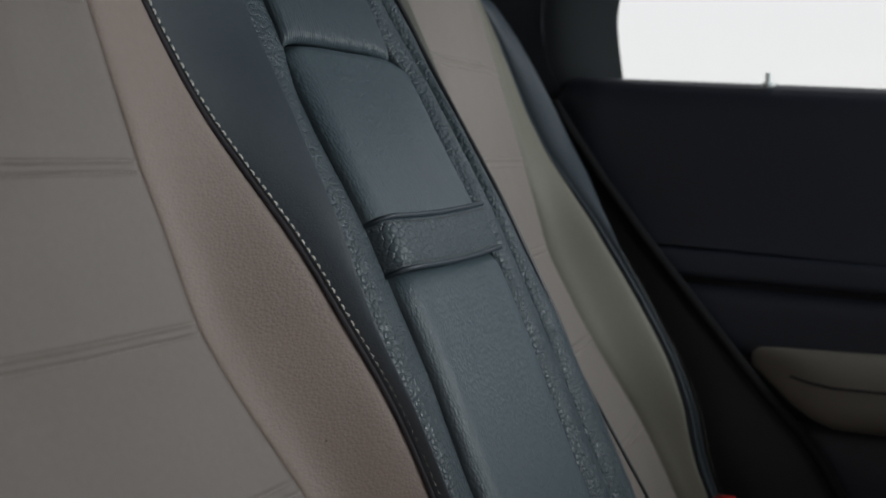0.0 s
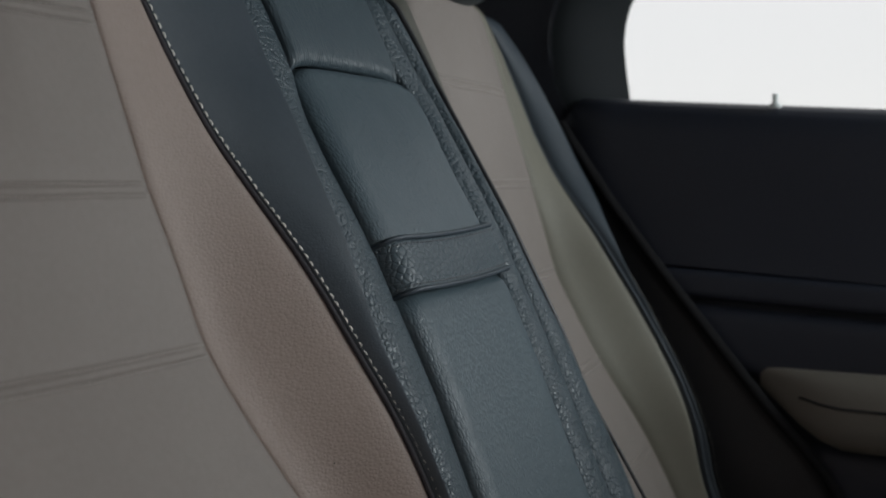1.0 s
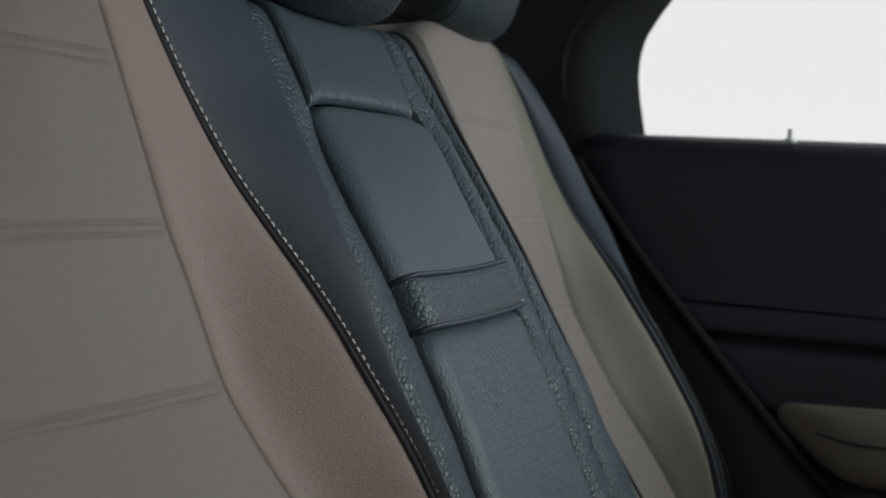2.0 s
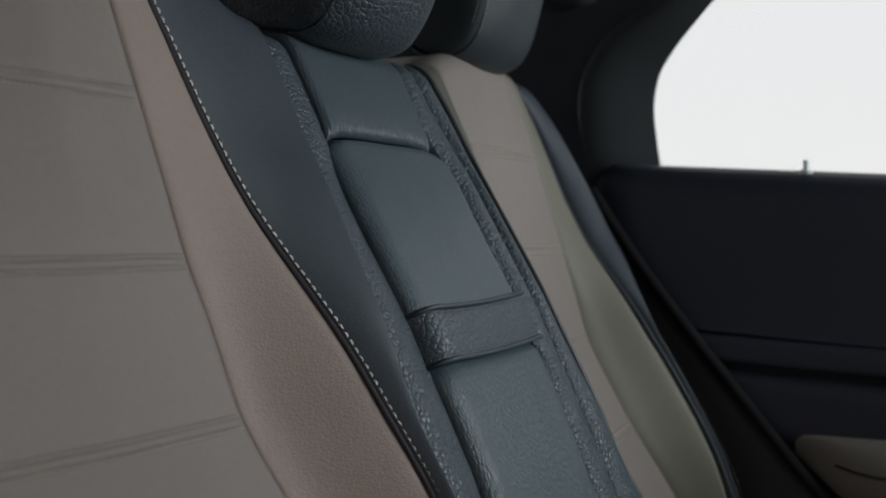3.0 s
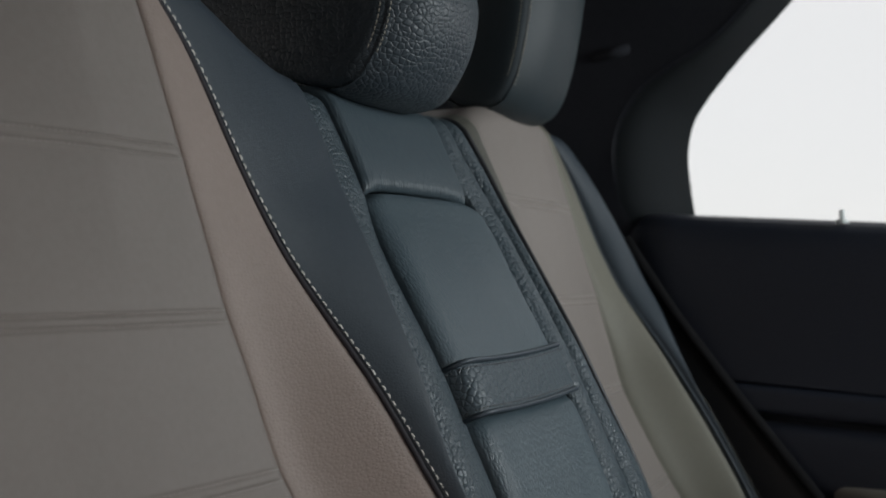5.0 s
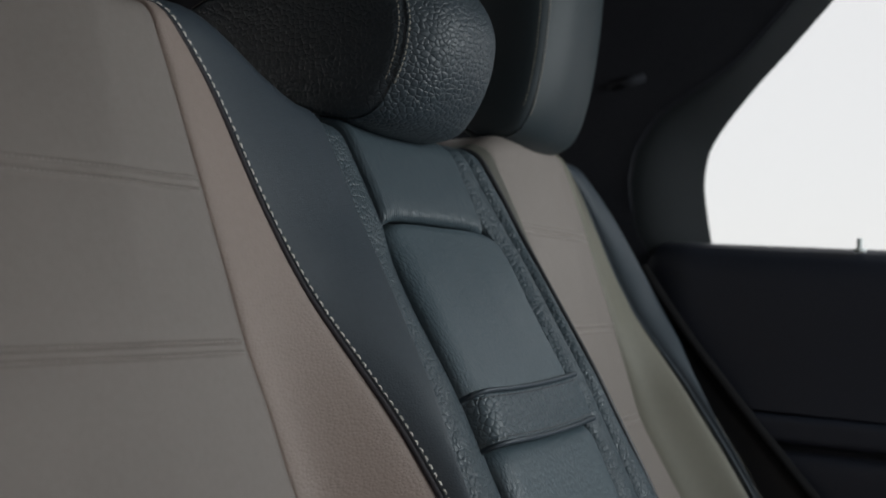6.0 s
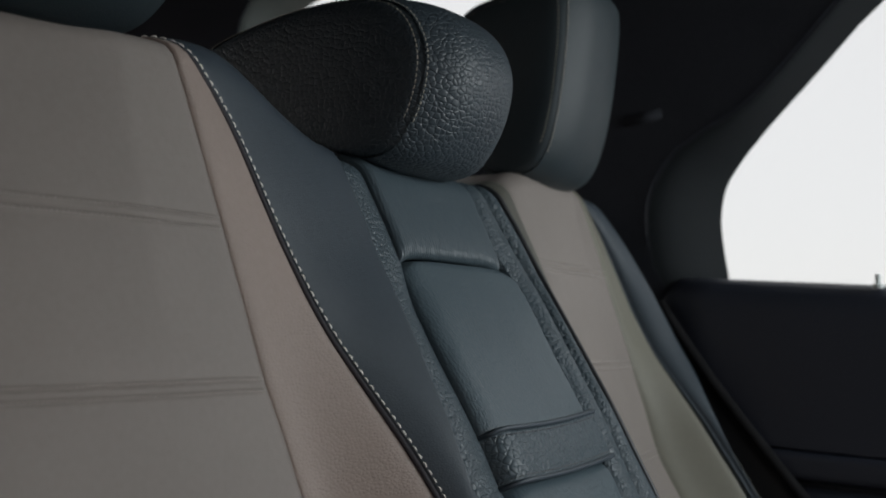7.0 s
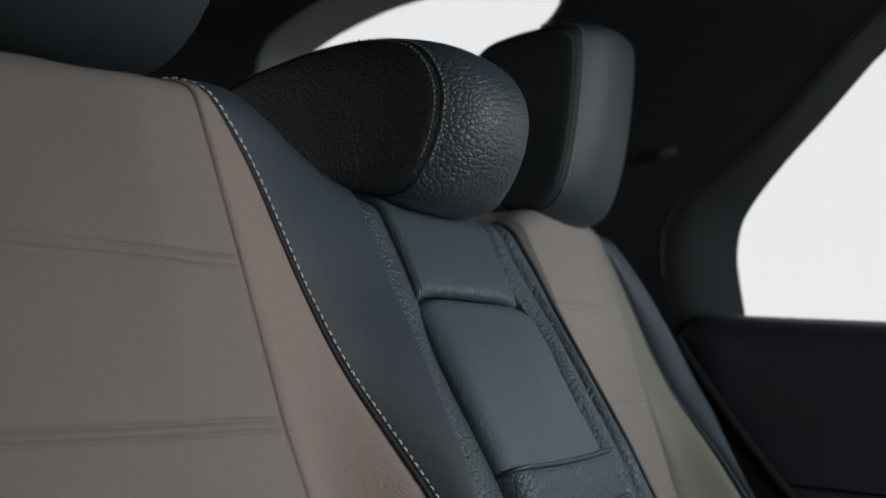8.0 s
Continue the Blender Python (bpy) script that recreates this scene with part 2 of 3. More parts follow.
# unseen side: doorway cut low and rear opening enlarged to shape the daylight
near = part("wall_near_side", plate([(-2.3, 0.25), (1.5, 0.25), (1.5, 1.9), (-2.3, 1.9)],
            [[(-0.95, 0.40), (-0.95, 1.37), (-0.2, 1.37), (0.0, 1.34), (0.0, 0.9), (-0.3, 0.40)], FRONT_WINDOW, [(0.12, 1.25), (0.12, 1.70), (0.6, 1.78), (0.95, 1.6), (0.95, 1.25)]], -0.80, -0.735), PILLAR, smooth=False)
tagged(near, "black inner side wall with an open doorway", "car wall", kind="structure")


def slab(name, lo, hi, material, label, category, kind="structure"):
    return tagged(part(name, box(bmesh.new(), lo, hi), material, smooth=False), label, category, kind=kind)


slab("floor", (-0.735, -2.3, 0.2), (0.735, 1.5, 0.25), CARPET, "black carpeted car floor", "floor")
slab("ceiling", (-0.80, -1.5, 1.9), (0.80, 1.5, 1.95), ROOF_FABRIC, "black fabric headliner of the car roof", "ceiling")
slab("wall_rear", (-0.80, 1.5, 0.2), (0.80, 1.56, 1.28), PILLAR, "black trim below the rear window", "car wall")
slab("wall_rear_top", (-0.80, 1.5, 1.78), (0.80, 1.56, 1.95), PILLAR, "black trim above the rear window", "car wall")
# two unseen panels added to keep front daylight off parts of the bench
slab("wall_shade_near", (-0.70, -1.11, 0.25), (-0.10, -1.05, 1.56), TRIM, "added unseen panel that shades the near seat", "car wall")
slab("wall_shade_far", (-0.10, -1.11, 0.25), (0.70, -1.05, 1.09), TRIM, "added unseen low panel that shades the lower far seat", "car wall")
slab("wall_front", (-0.80, -2.36, 0.2), (0.80, -2.3, 1.12), TRIM, "dark plastic dashboard wall", "car wall")
slab("parcel_shelf", (-0.73, 0.30, 1.18), (0.73, 1.45, 1.20), PILLAR, "black parcel shelf behind the rear seats", "shelf")
slab("ground", (-400, -400, -0.05), (400, 400, 0.0), CONCRETE, "unseen ground under the car, tinted to bounce warm light", "ground")
# added out of view: cuts the sky beside the doorway and reflects warm fill
slab("wall_light_screen", (-2.8, -6, 0.0), (-2.6, 5, 3.4), WARM_BOUNCE, "added unseen wall that blocks and bounces side light", "wall")

# ---- the rear bench: one padded surface, cut into sewn pieces ----
insert_y = curve([(0.45, -0.25), (0.65, -0.16), (0.75, -0.110), (0.85, -0.052), (0.957, 0.008), (1.084, 0.043), (1.21, 0.073), (1.30, 0.095), (1.40, 0.12)])
middle_y = curve([(0.45, -0.31), (0.70, -0.205), (0.90, -0.115), (0.995, -0.069), (1.037, -0.050), (1.20, 0.053), (1.30, 0.100), (1.40, 0.14)])
inner_edge = curve([(0.45, 0.20), (0.75, 0.245), (0.836, 0.267), (0.903, 0.288), (0.972, 0.302), (1.045, 0.313), (1.087, 0.324), (1.139, 0.331), (1.182, 0.338), (1.228, 0.345), (1.278, 0.353), (1.332, 0.362), (1.40, 0.375)])
outer_edge = curve([(0.45, 0.60), (0.70, 0.582), (0.75, 0.567), (0.80, 0.551), (0.84, 0.543), (0.92, 0.545), (1.0, 0.549), (1.08, 0.541), (1.15, 0.535), (1.20, 0.530), (1.257, 0.530), (1.30, 0.512), (1.40, 0.49)])
piping_in = curve([(0.45, 0.165), (0.70, 0.172), (0.825, 0.177), (0.850, 0.178), (0.888, 0.182), (0.927, 0.188), (0.960, 0.194), (0.994, 0.2005), (1.033, 0.2115), (1.074, 0.2255), (1.104, 0.237), (1.136, 0.250), (1.174, 0.261), (1.208, 0.272), (1.240, 0.282), (1.292, 0.299), (1.331, 0.320), (1.36, 0.345), (1.40, 0.37)])
piping_out = curve([(0.45, 0.613), (0.70, 0.609), (0.84, 0.6065), (1.0, 0.6035), (1.04, 0.603), (1.09, 0.606), (1.14, 0.608), (1.20, 0.611), (1.245, 0.606), (1.30, 0.594), (1.34, 0.572), (1.40, 0.545)])
wing_y = curve([(0.45, -0.29), (0.65, -0.21), (0.724, -0.196), (0.794, -0.167), (0.858, -0.132), (0.918, -0.097), (0.999, -0.044), (1.044, -0.008), (1.10, 0.040), (1.164, 0.077), (1.234, 0.107), (1.281, 0.125), (1.34, 0.15), (1.40, 0.17)])
wing_roll = curve([(0.45, 0.0), (0.85, 0.002), (0.95, 0.005), (1.02, 0.015), (1.08, 0.030), (1.16, 0.034), (1.25, 0.024), (1.33, 0.010), (1.40, 0.0)])
ridge = curve([(0.45, 0.166), (0.70, 0.170), (0.84, 0.176), (0.87, 0.177), (0.90, 0.179), (0.93, 0.181), (0.95, 0.182), (0.99, 0.181), (1.044, 0.178), (1.10, 0.169), (1.17, 0.157), (1.228, 0.148), (1.30, 0.150), (1.40, 0.17)])
ridge_far = curve([(0.45, 0.225), (0.70, 0.235), (0.79, 0.233), (0.85, 0.224), (0.90, 0.217), (0.98, 0.2035), (1.04, 0.193), (1.12, 0.199), (1.20, 0.205), (1.26, 0.195), (1.32, 0.174), (1.40, 0.17)])
far_inner = curve([(0.45, 0.24), (1.05, 0.212), (1.12, 0.213), (1.17, 0.224), (1.21, 0.236), (1.25, 0.236), (1.285, 0.233), (1.33, 0.233), (1.40, 0.24)])
LEFT, RIGHT = -0.114, 0.122
panel_left = curve([(0.45, 0.122), (0.833, 0.118), (0.888, 0.1130), (0.94, 0.1125), (0.99, 0.114), (1.041, 0.117), (1.106, 0.1135), (1.161, 0.1065), (1.20, 0.100), (1.24, 0.100), (1.267, 0.104), (1.40, 0.112)])
border_split = curve([(0.45, 0.165), (0.818, 0.164), (0.857, 0.166), (0.896, 0.1675), (0.948, 0.169), (1.034, 0.163), (1.075, 0.168), (1.118, 0.176), (1.168, 0.182), (1.225, 0.178), (1.28, 0.156), (1.40, 0.145)])
right_edge = curve([(0.45, 0.10), (0.783, 0.105), (0.85, 0.110), (0.91, 0.1140), (0.957, 0.119), (0.993, 0.121), (1.041, 0.119), (1.089, 0.1235), (1.123, 0.129), (1.165, 0.140), (1.186, 0.141), (1.203, 0.130), (1.22, 0.120), (1.25, 0.115), (1.40, 0.115)])


def rise(x):
    """Height at which the seat's top starts to round off; the nearer seat stands a little higher."""
    a = abs(x)
    return 1.285 + (0.037 if x > 0 else 0.066) * smooth01((a - 0.16) / 0.16) - (0.0 if x > 0 else 0.02) * smooth01((a - 0.40) / 0.2)


def widen(x):
    """The nearer seat is wider towards its door."""
    return 0.055 if x < 0 else 0.0


def surface(x, z):
    """The front of the bench (y) at a place across and a height."""
    a = abs(x)
    if a < 0.43:
        e = inner_edge(z)
        u = smooth01((e - a) / (e - (0.15 if x < 0 else ridge_far(z) - 0.01)))
        return insert_y(z) * (1 - u) + middle_y(z) * u
    w = widen(x)
    base = insert_y(z) + (a - 0.43) * (0.10 + 0.6 * max(0, z - 1.1))
    e, o = outer_edge(z) + w - 0.004, piping_out(z) + w + 0.004
    u = smooth01((a - e) / (o - e) * 0.75) / smooth01(0.75)
    return base * (1 - u) + wing_y(z) * u


def hollow(x, f):
    """How deep the seat's rounded top is pressed in under a headrest."""
    centre, wide, deep = (-0.43, 0.055, 0.016) if x < 0 else (0.39, 0.05, 0.010)
    return deep * math.exp(-((x - centre) / wide) ** 2) * smooth01((f - 0.25) / 0.7)


def on_seat(x, v, lift=0.0, radius=0.034):
    """A place on the bench by its run v up the front and over the rounded top, lifted off the surface."""
    top = rise(x)
    if v <= top:
        slope = (surface(x, v + 0.01) - surface(x, v - 0.01)) / 0.02
        n = Vector((0, -1, slope)).normalized()
        return Vector((x, surface(x, v), v)) + n * lift
    f = (v - top) / radius
    s = (surface(x, top) - surface(x, top - 0.02)) / 0.02
    lean = math.atan(s)
    c = Vector((x, surface(x, top), top)) + Vector((0, math.cos(lean), -math.sin(lean))) * radius
    g = min(lean + f, 1.75)
    n = Vector((0, -math.cos(g), math.sin(g)))
    lift -= hollow(x, f)
    return c + n * (radius + lift) + Vector((0, max(0, f - 1.7) * radius, 0))


def pad(left, right, low, high, puff, side, nu=24, nv=70, power=6, sink=0.004):
    """A padded piece between two edges (across, as functions of height), from low to high; side mirrors it."""
    def fn(u, v):
        z = low + (high - low) * v
        zc = min(z, 1.40)
        x = left(zc) + (right(zc) - left(zc)) * u
        h = 1 - abs(2 * u - 1) ** power
        h *= 1 - abs(2 * v - 1) ** (power * 4)
        wave = noise.noise(Vector((side * x * 16, z * 12, puff * 900))) * 0.0011 + noise.noise(Vector((side * x * 45, z * 34, 3.0))) * 0.0004
        return on_seat(side * x, z, puff * h - sink * (1 - h) + wave * h)
    return sheet(fn, nu, nv)


def line_on_seat(across, low, high, side, lift, step=0.004, shift=0.0):
    n = int((high - low) / step)
    return [on_seat(side * (across(min(low + step * k, 1.40)) + shift), low + step * k, lift) for k in range(n + 1)]


SEAMS = (0.578, 0.705, 0.832, 0.959, 1.086, 1.216)
BAND = 0.0045
TOP = 1.46


def outer_backrest(side, label):
    start = inner_edge if side < 0 else far_inner
    seat = thing("rear_seat", (side * 0.43, -0.1, 0.50), label, "car seat", "rear seats")
    w = widen(side)
    out = lambda z: outer_edge(z) + w
    pipe = lambda z: piping_out(z) + w
    heights = sorted({round(0.47 + 0.008 * k, 5) for k in range(125)} | {round(z + 0.0009 * k, 5) for z in SEAMS for k in range(-13, 14)})

    def insert(i, j):
        """A flat padded panel crossed by pairs of low sewn ridges."""
        z = heights[min(max(j - 1, 0), len(heights) - 1)]
        zc = min(z, 1.40)
        u = min(max(i - 1, 0), 43) / 43
        x = start(zc) + (out(zc) - start(zc)) * u
        h = 1 - abs(2 * u - 1) ** 26
        seam = sum(0.0017 * math.exp(-((z - q - d) / 0.0018) ** 2) for q in SEAMS for d in (-BAND, BAND)) - sum(0.0011 * math.exp(-((z - q) / 0.011) ** 2) for q in SEAMS)
        wave = noise.noise(Vector((side * x * 14, z * 11, 5.0))) * 0.0016 + noise.noise(Vector((side * x * 42, z * 30, 3.0))) * 0.0004
        p = on_seat(side * x, z, 0.0014 * h - 0.0008 * (1 - h) + (wave + seam) * h)
        if i in (0, 45) or j in (0, len(heights) + 1):
            p.y += 0.014
        return p
    part("insert_panel", grid(insert, 46, len(heights) + 2), BEIGE, seat)
    for z in SEAMS:
        for dz in (-BAND, BAND):
            pts = [on_seat(side * (start(z) + 0.004 + (out(z) - start(z) - 0.008) * k / 60), z + dz + noise.noise(Vector((k * 0.21, z * 50, dz * 900))) * 0.0005, 0.0020) for k in range(61)]
            part("stitching", stitches(pts, (0, -1, 0.25), 0.0034, 0.0012, 0.0009), SEAM_THREAD, seat, kind="stuff")
    if side < 0:
        part("inner_bolster", pad(lambda z: piping_in(z) + 0.0046, inner_edge, 0.47, TOP, 0.0022, side, 26, 110, 8, 0.0012), BOLSTER, seat, "rosy beige grained leather bolster")
    else:
        # inner bolster of the far seat, its shadow held in the leather colour
        part("inner_bolster", pad(lambda z: ridge_far(z) + 0.004, lambda z: far_inner(z), 0.47, TOP, 0.006, side, 20, 110, 4, 0.002), SHADED_STRIP, seat, "leather side strip darkened in colour for its shade")
    if side < 0:
        spot = on_seat(-0.234, 0.861, 0.0022)
        bm = bmesh.new()
        bmesh.ops.create_uvsphere(bm, u_segments=8, v_segments=5, radius=0.0012)
        for v in bm.verts:
            v.co = Vector((v.co.x * 1.3, v.co.y * 0.25, v.co.z * 0.7)) + spot
        part("stain", bm, RUBBER, seat, "small dark speck on the bolster")
    # darker than the insert only because shade is painted into this leather
    part("outer_bolster", pad(out, lambda z: pipe(z) - 0.003, 0.47, TOP, 0.006, side, 26, 110, 5, 0.004), SHADED_OUTER, seat, "beige leather bolster coloured olive for its shade")
    if side < 0:
        def roll(u, v):
            """Flat by the piping, rolled up along the edge beside the middle seat."""
            z = 0.47 + (TOP - 0.47) * v
            zc = min(z, 1.40)
            u = u ** 1.8
            x = ridge(zc) + (piping_in(zc) + 0.003 - ridge(zc)) * u
            wave = noise.noise(Vector((x * 16, z * 12, 7.0))) * 0.0010 + noise.noise(Vector((x * 60, z * 38, 9.0))) * 0.0003
            up = 0.0075 - 0.0150 * (1 - u / 0.07) ** 2 if u < 0.07 else 0.0075 * (1 - ((u - 0.07) / 0.93) ** 2)
            return on_seat(side * x, z, 0.002 + up + wave)
        part("inner_side", sheet(roll, 36, 140), DARK, seat, "smooth dark blue-grey leather side")
        part("piping", tube(line_on_seat(lambda z: piping_in(z) + 0.0046, 0.47, TOP, side, 0.0002), 0.0026), PIPING, seat)
        part("stitching", stitches(line_on_seat(lambda z: piping_in(z) + 0.0016, 0.47, TOP, side, 0.0032), (0, -1, 0.4), 0.0050, 0.0030, 0.0017), THREAD, seat, "pale contrast stitching", kind="stuff")
    part("piping", tube(line_on_seat(lambda z: pipe(z) - 0.001, 0.47, TOP, side, -0.001), 0.0022), DARK, seat)

    # the outer dark side rolls forward from the piping, then back towards the door
    def wrap(u, v):
        z = 0.47 + (TOP - 0.47) * v
        zc = min(z, 1.40)
        p = on_seat(side * pipe(zc) + side * 0.001, z, 0.0015)
        roll = wing_roll(zc)
        g = u * math.pi
        return p + Vector((side * ((0.002 + 0.044 * smooth01((zc - 0.96) / 0.16)) * smooth01(u / 0.6) + 0.008 * max(0, u - 0.5)), -roll * math.sin(g) * 1.15 + 0.14 * smooth01((u - 0.35) / 0.65), 0))
    part("outer_side", sheet(wrap, 20, 90), DARK, seat, "smooth dark blue-grey leather side")
    part("stitching", stitches(line_on_seat(lambda z: pipe(z) + 0.003, 0.47, TOP, side, 0.003), (0, -1, 0.4)), THREAD_DIM, seat, "dull contrast stitching", kind="stuff")
    bm = box(bmesh.new(), (side * 0.43 - 0.20, 0.19, 0.5), (side * 0.43 + 0.20, 0.23, 1.30), 0.02)
    part("back_shell", bm, CARPET, seat)
    return seat


outer_backrest(-1, "beige leather outer rear seat back with dark sides and pale stitching")
outer_backrest(1, "beige leather rear seat back with dark sides beside the closed door")


def middle_backrest():
    seat = thing("middle_seat", (0, -0.2, 0.50), "dark grained leather middle backrest with folded armrest and pull strap", "car seat", "rear seats")
    def valley(u, v):
        """The wide border falls from the seat beside it to the foot of the middle panel."""
        z = 0.47 + (TOP - 0.47) * v
        zc = min(z, 1.40)
        a = panel_left(zc) - 0.002 + (ridge(zc) + 0.0005 - panel_left(zc) + 0.002) * u
        wave = noise.noise(Vector((a * 30, z * 22, 4.0))) * 0.0007
        d = 0.0115 - 0.0085 * smooth01((z - 1.15) / 0.07)
        return on_seat(-a, z, -d + (d - 0.0055) * u + 0.0030 * math.sin(math.pi * u) + wave)
    part("border", sheet(valley, 22, 140), PEBBLE, seat, "wide pebbled dark leather border")
    part("border", pad(lambda z: right_edge(z) + 0.001, lambda z: border_split(z) - 0.0003, 0.47, TOP, 0.007, 1, 16, 130, 2.2, 0.002), PEBBLE, seat, "rounded pebbled dark leather border")
    part("border", pad(lambda z: border_split(z) + 0.0003, lambda z: ridge_far(z) - 0.0005, 0.47, TOP, 0.008, 1, 16, 130, 2.2, 0.002), PEBBLE, seat, "rounded pebbled dark leather border")
    part("cord_or_gap_line", tube([(0.225, -0.10, 0.905), (0.236, -0.135, 0.84), (0.245, -0.17, 0.775), (0.255, -0.21, 0.70), (0.26, -0.24, 0.62)], 0.0022), BLACK, seat, "thin black cord")
    # black tube laid in as the darkness of the gap between the seats
    part("cord_or_gap_line", tube(line_on_seat(lambda z: ridge_far(z) + 0.0040, 0.47, 1.325, 1, 0.0055), 0.0036), BLACK, seat, "black line standing in for the dark gap")

    def across(u, z):
        a = -panel_left(min(z, 1.40))
        return a + (right_edge(min(z, 1.40)) - a) * u

    def shoulder(u, wide=0.105, deep=0.0145):
        """Padding across a panel: a deep rounded shoulder on one edge, a tight step on the other."""
        c = max(0.0, 1 - u / wide)
        return -deep * (1 - math.sqrt(max(0.0, 1 - c * c))) - 0.0045 * max(0.0, 2 * u - 1) ** 30

    def face(low, high, puff, round_top, mat, name):
        def fn(u, v):
            u = u ** 1.5
            top = high - round_top * max(0.0, 2 * u - 1) ** 6 - 0.008 * max(0.0, 1 - 2 * u) ** 6
            z = low + (top - low) * v
            h = 1 - abs(2 * v - 1) ** 34
            wave = noise.noise(Vector((u * 5, z * 16, 8.0))) * 0.0009
            return on_seat(across(u, z), z, puff * h + shoulder(u) - 0.0025 * (1 - h) + wave)
        return part(name, sheet(fn, 56, 70), mat, seat)
    face(0.47, 0.990, 0.004, 0.0, PANEL, "lower_panel")
    face(1.030, 1.204, 0.004, 0.014, PANEL, "upper_panel")

    def cap(u, v):
        low = 1.2065 - 0.008 * max(0.0, 2 * u - 1) ** 6 - 0.008 * max(0.0, 1 - 2 * u) ** 6
        z = low + (TOP - low) * v ** 1.3
        a = -panel_left(min(z, 1.40)) - 0.001
        x = a + (0.113 - a) * u
        # gathers along the sewn lower edge, fading upwards
        pleat = 0.0006 * math.sin(x * 2 * math.pi / 0.0042 + 2.2 * noise.noise(Vector((x * 60, z * 30, 1.0)))) * max(0.0, 1 - (z - low) / 0.035) ** 1.5
        h = (1 - (1 - v) ** 22)
        side_drop = -0.006 * max(0.0, 1 - u / 0.035) ** 2 - 0.004 * max(0.0, 2 * u - 1) ** 24
        return on_seat(x, z, 0.007 * h - 0.003 * (1 - h) + side_drop + pleat)
    part("cap", sheet(cap, 360, 60), CAP, seat, "creased dark leather cap")

    def strap_at(u, v, lift):
        """The strap comes out from under one border and lies over the other."""
        x = LEFT - 0.002 + (RIGHT - LEFT + 0.010) * u
        z = 0.990 + 0.046 * v + 0.0035 * (2 * u - 1) ** 2 - 0.004 * (1 - u)
        return on_seat(x, z, lift + 1.6 * shoulder(u, 0.11) - 0.003 * smooth01((u - 0.93) / 0.07))
    band = part("strap", sheet(lambda u, v: strap_at(u, v, 0.010), 46, 14), STRAP, seat, "pebbled leather pull strap")
    for v in (0.0, 1.0):
        part("welt", tube([strap_at(k / 36, v, 0.012) for k in range(37)], 0.0026), DARK, band)
    for v in (0.11, 0.89):
        part("stitching", stitches([strap_at(k / 36, v, 0.0105) for k in range(37)], (0, -1, .4), 0.003, 0.0016, 0.0009), BLACK, band, kind="stuff")
    part("back_shell", box(bmesh.new(), (-0.19, 0.17, 0.5), (0.19, 0.20, 1.27), 0.02), CARPET, seat)
    return seat


middle_backrest()


# ---- headrests ----
def headrest(centre, half, profile, label, mat, side_in=0.88, bulge=0.02, power=3.5, second=0.0, post_z=1.25, turn=0.010):
    """A cushion lofted from its side outline (y, z), with sewn side panels, piping and two steel posts."""
    cy = sum(p[0] for p in profile) / len(profile)
    cz = sum(p[1] for p in profile) / len(profile)
    rest = thing("headrest", (centre, cy, cz - 0.12), label, "headrest", "rear headrests")
    # smooth the outline
    pts = [Vector(p) for p in profile]
    for _ in range(3):
        pts = [q for a, b in zip(pts, pts[1:] + pts[:1]) for q in (a.lerp(b, 0.25), a.lerp(b, 0.75))]
    n = len(pts)

    def shape(x, scale):
        def at(i):
            p = pts[i % n]
            front = max(0.0, (cy - p.x)) / max(1e-6, cy - min(q.x for q in pts))
            return Vector((centre + x * half, cy + (p.x - cy) * scale - bulge * front * max(0.0, 1 - x * x) + turn * front * max(0.0, (abs(x) - 0.5) / 0.5) ** 1.5 * scale, cz + (p.y - cz) * scale))
        return at
    # the seams end where the cushion turns under
    lowest = min(range(n), key=lambda i: pts[i].y)
    shown = [i for i in range(lowest, lowest + n) if pts[i % n].y > pts[lowest].y + 0.03]
    xs = [-0.97 + 1.94 * k / 22 for k in range(23)]
    rings = [shape(x, 1 - (1 - side_in) * abs(x) ** power) for x in xs]
    part("cushion", grid(lambda i, j: rings[j](i), n, len(xs), closed_u=True), mat, rest)
    for s in (-1, 1):
        steps = ((0.95, side_in - 0.004), (1.0, side_in - 0.02), (1.04, side_in - 0.08), (1.075, side_in * 0.75), (1.09, side_in * 0.45), (1.095, side_in * 0.08))
        rr = [shape(s * x, sc) for x, sc in steps]
        bm = grid(lambda i, j: rr[j](i), n, len(rr), closed_u=True)
        bm.verts.ensure_lookup_table()
        bm.faces.new([bm.verts[(len(rr) - 1) * n + i] for i in range(n)])
        part("side_panel", bm, mat, rest)
        ring = shape(s * 0.955, side_in + 0.018)
        loop = [ring(i) for i in shown]
        part("stitching", stitches(loop, lambda p: Vector((s * 0.06, p.y - cy, p.z - cz)), 0.004, 0.002, 0.0012), THREAD_DIM, rest, kind="stuff")
        ring2 = shape(s * (1.015 + second * 0.2), side_in - 0.022 - second)
        loop2 = [ring2(i) + Vector((s * 0.0015, 0, 0)) for i in shown]
        part("stitching", stitches(loop2, lambda p: Vector((s * 0.12, p.y - cy, p.z - cz)), 0.004, 0.002, 0.0012), THREAD_DIM, rest, kind="stuff")
        part("post", tube([(centre + s * half * 0.45, cy + 0.03, post_z), (centre + s * half * 0.45, cy + 0.03, cz - 0.02)], 0.006, 12), STEEL, rest)
    return rest


MID_PROFILE = [(0.365, 1.428), (0.31, 1.457), (0.22, 1.476), (0.144, 1.483), (0.08, 1.480), (0.03, 1.462), (0.004, 1.415), (0.010, 1.365), (0.030, 1.325), (0.055, 1.298), (0.11, 1.296), (0.20, 1.33), (0.30, 1.38)]
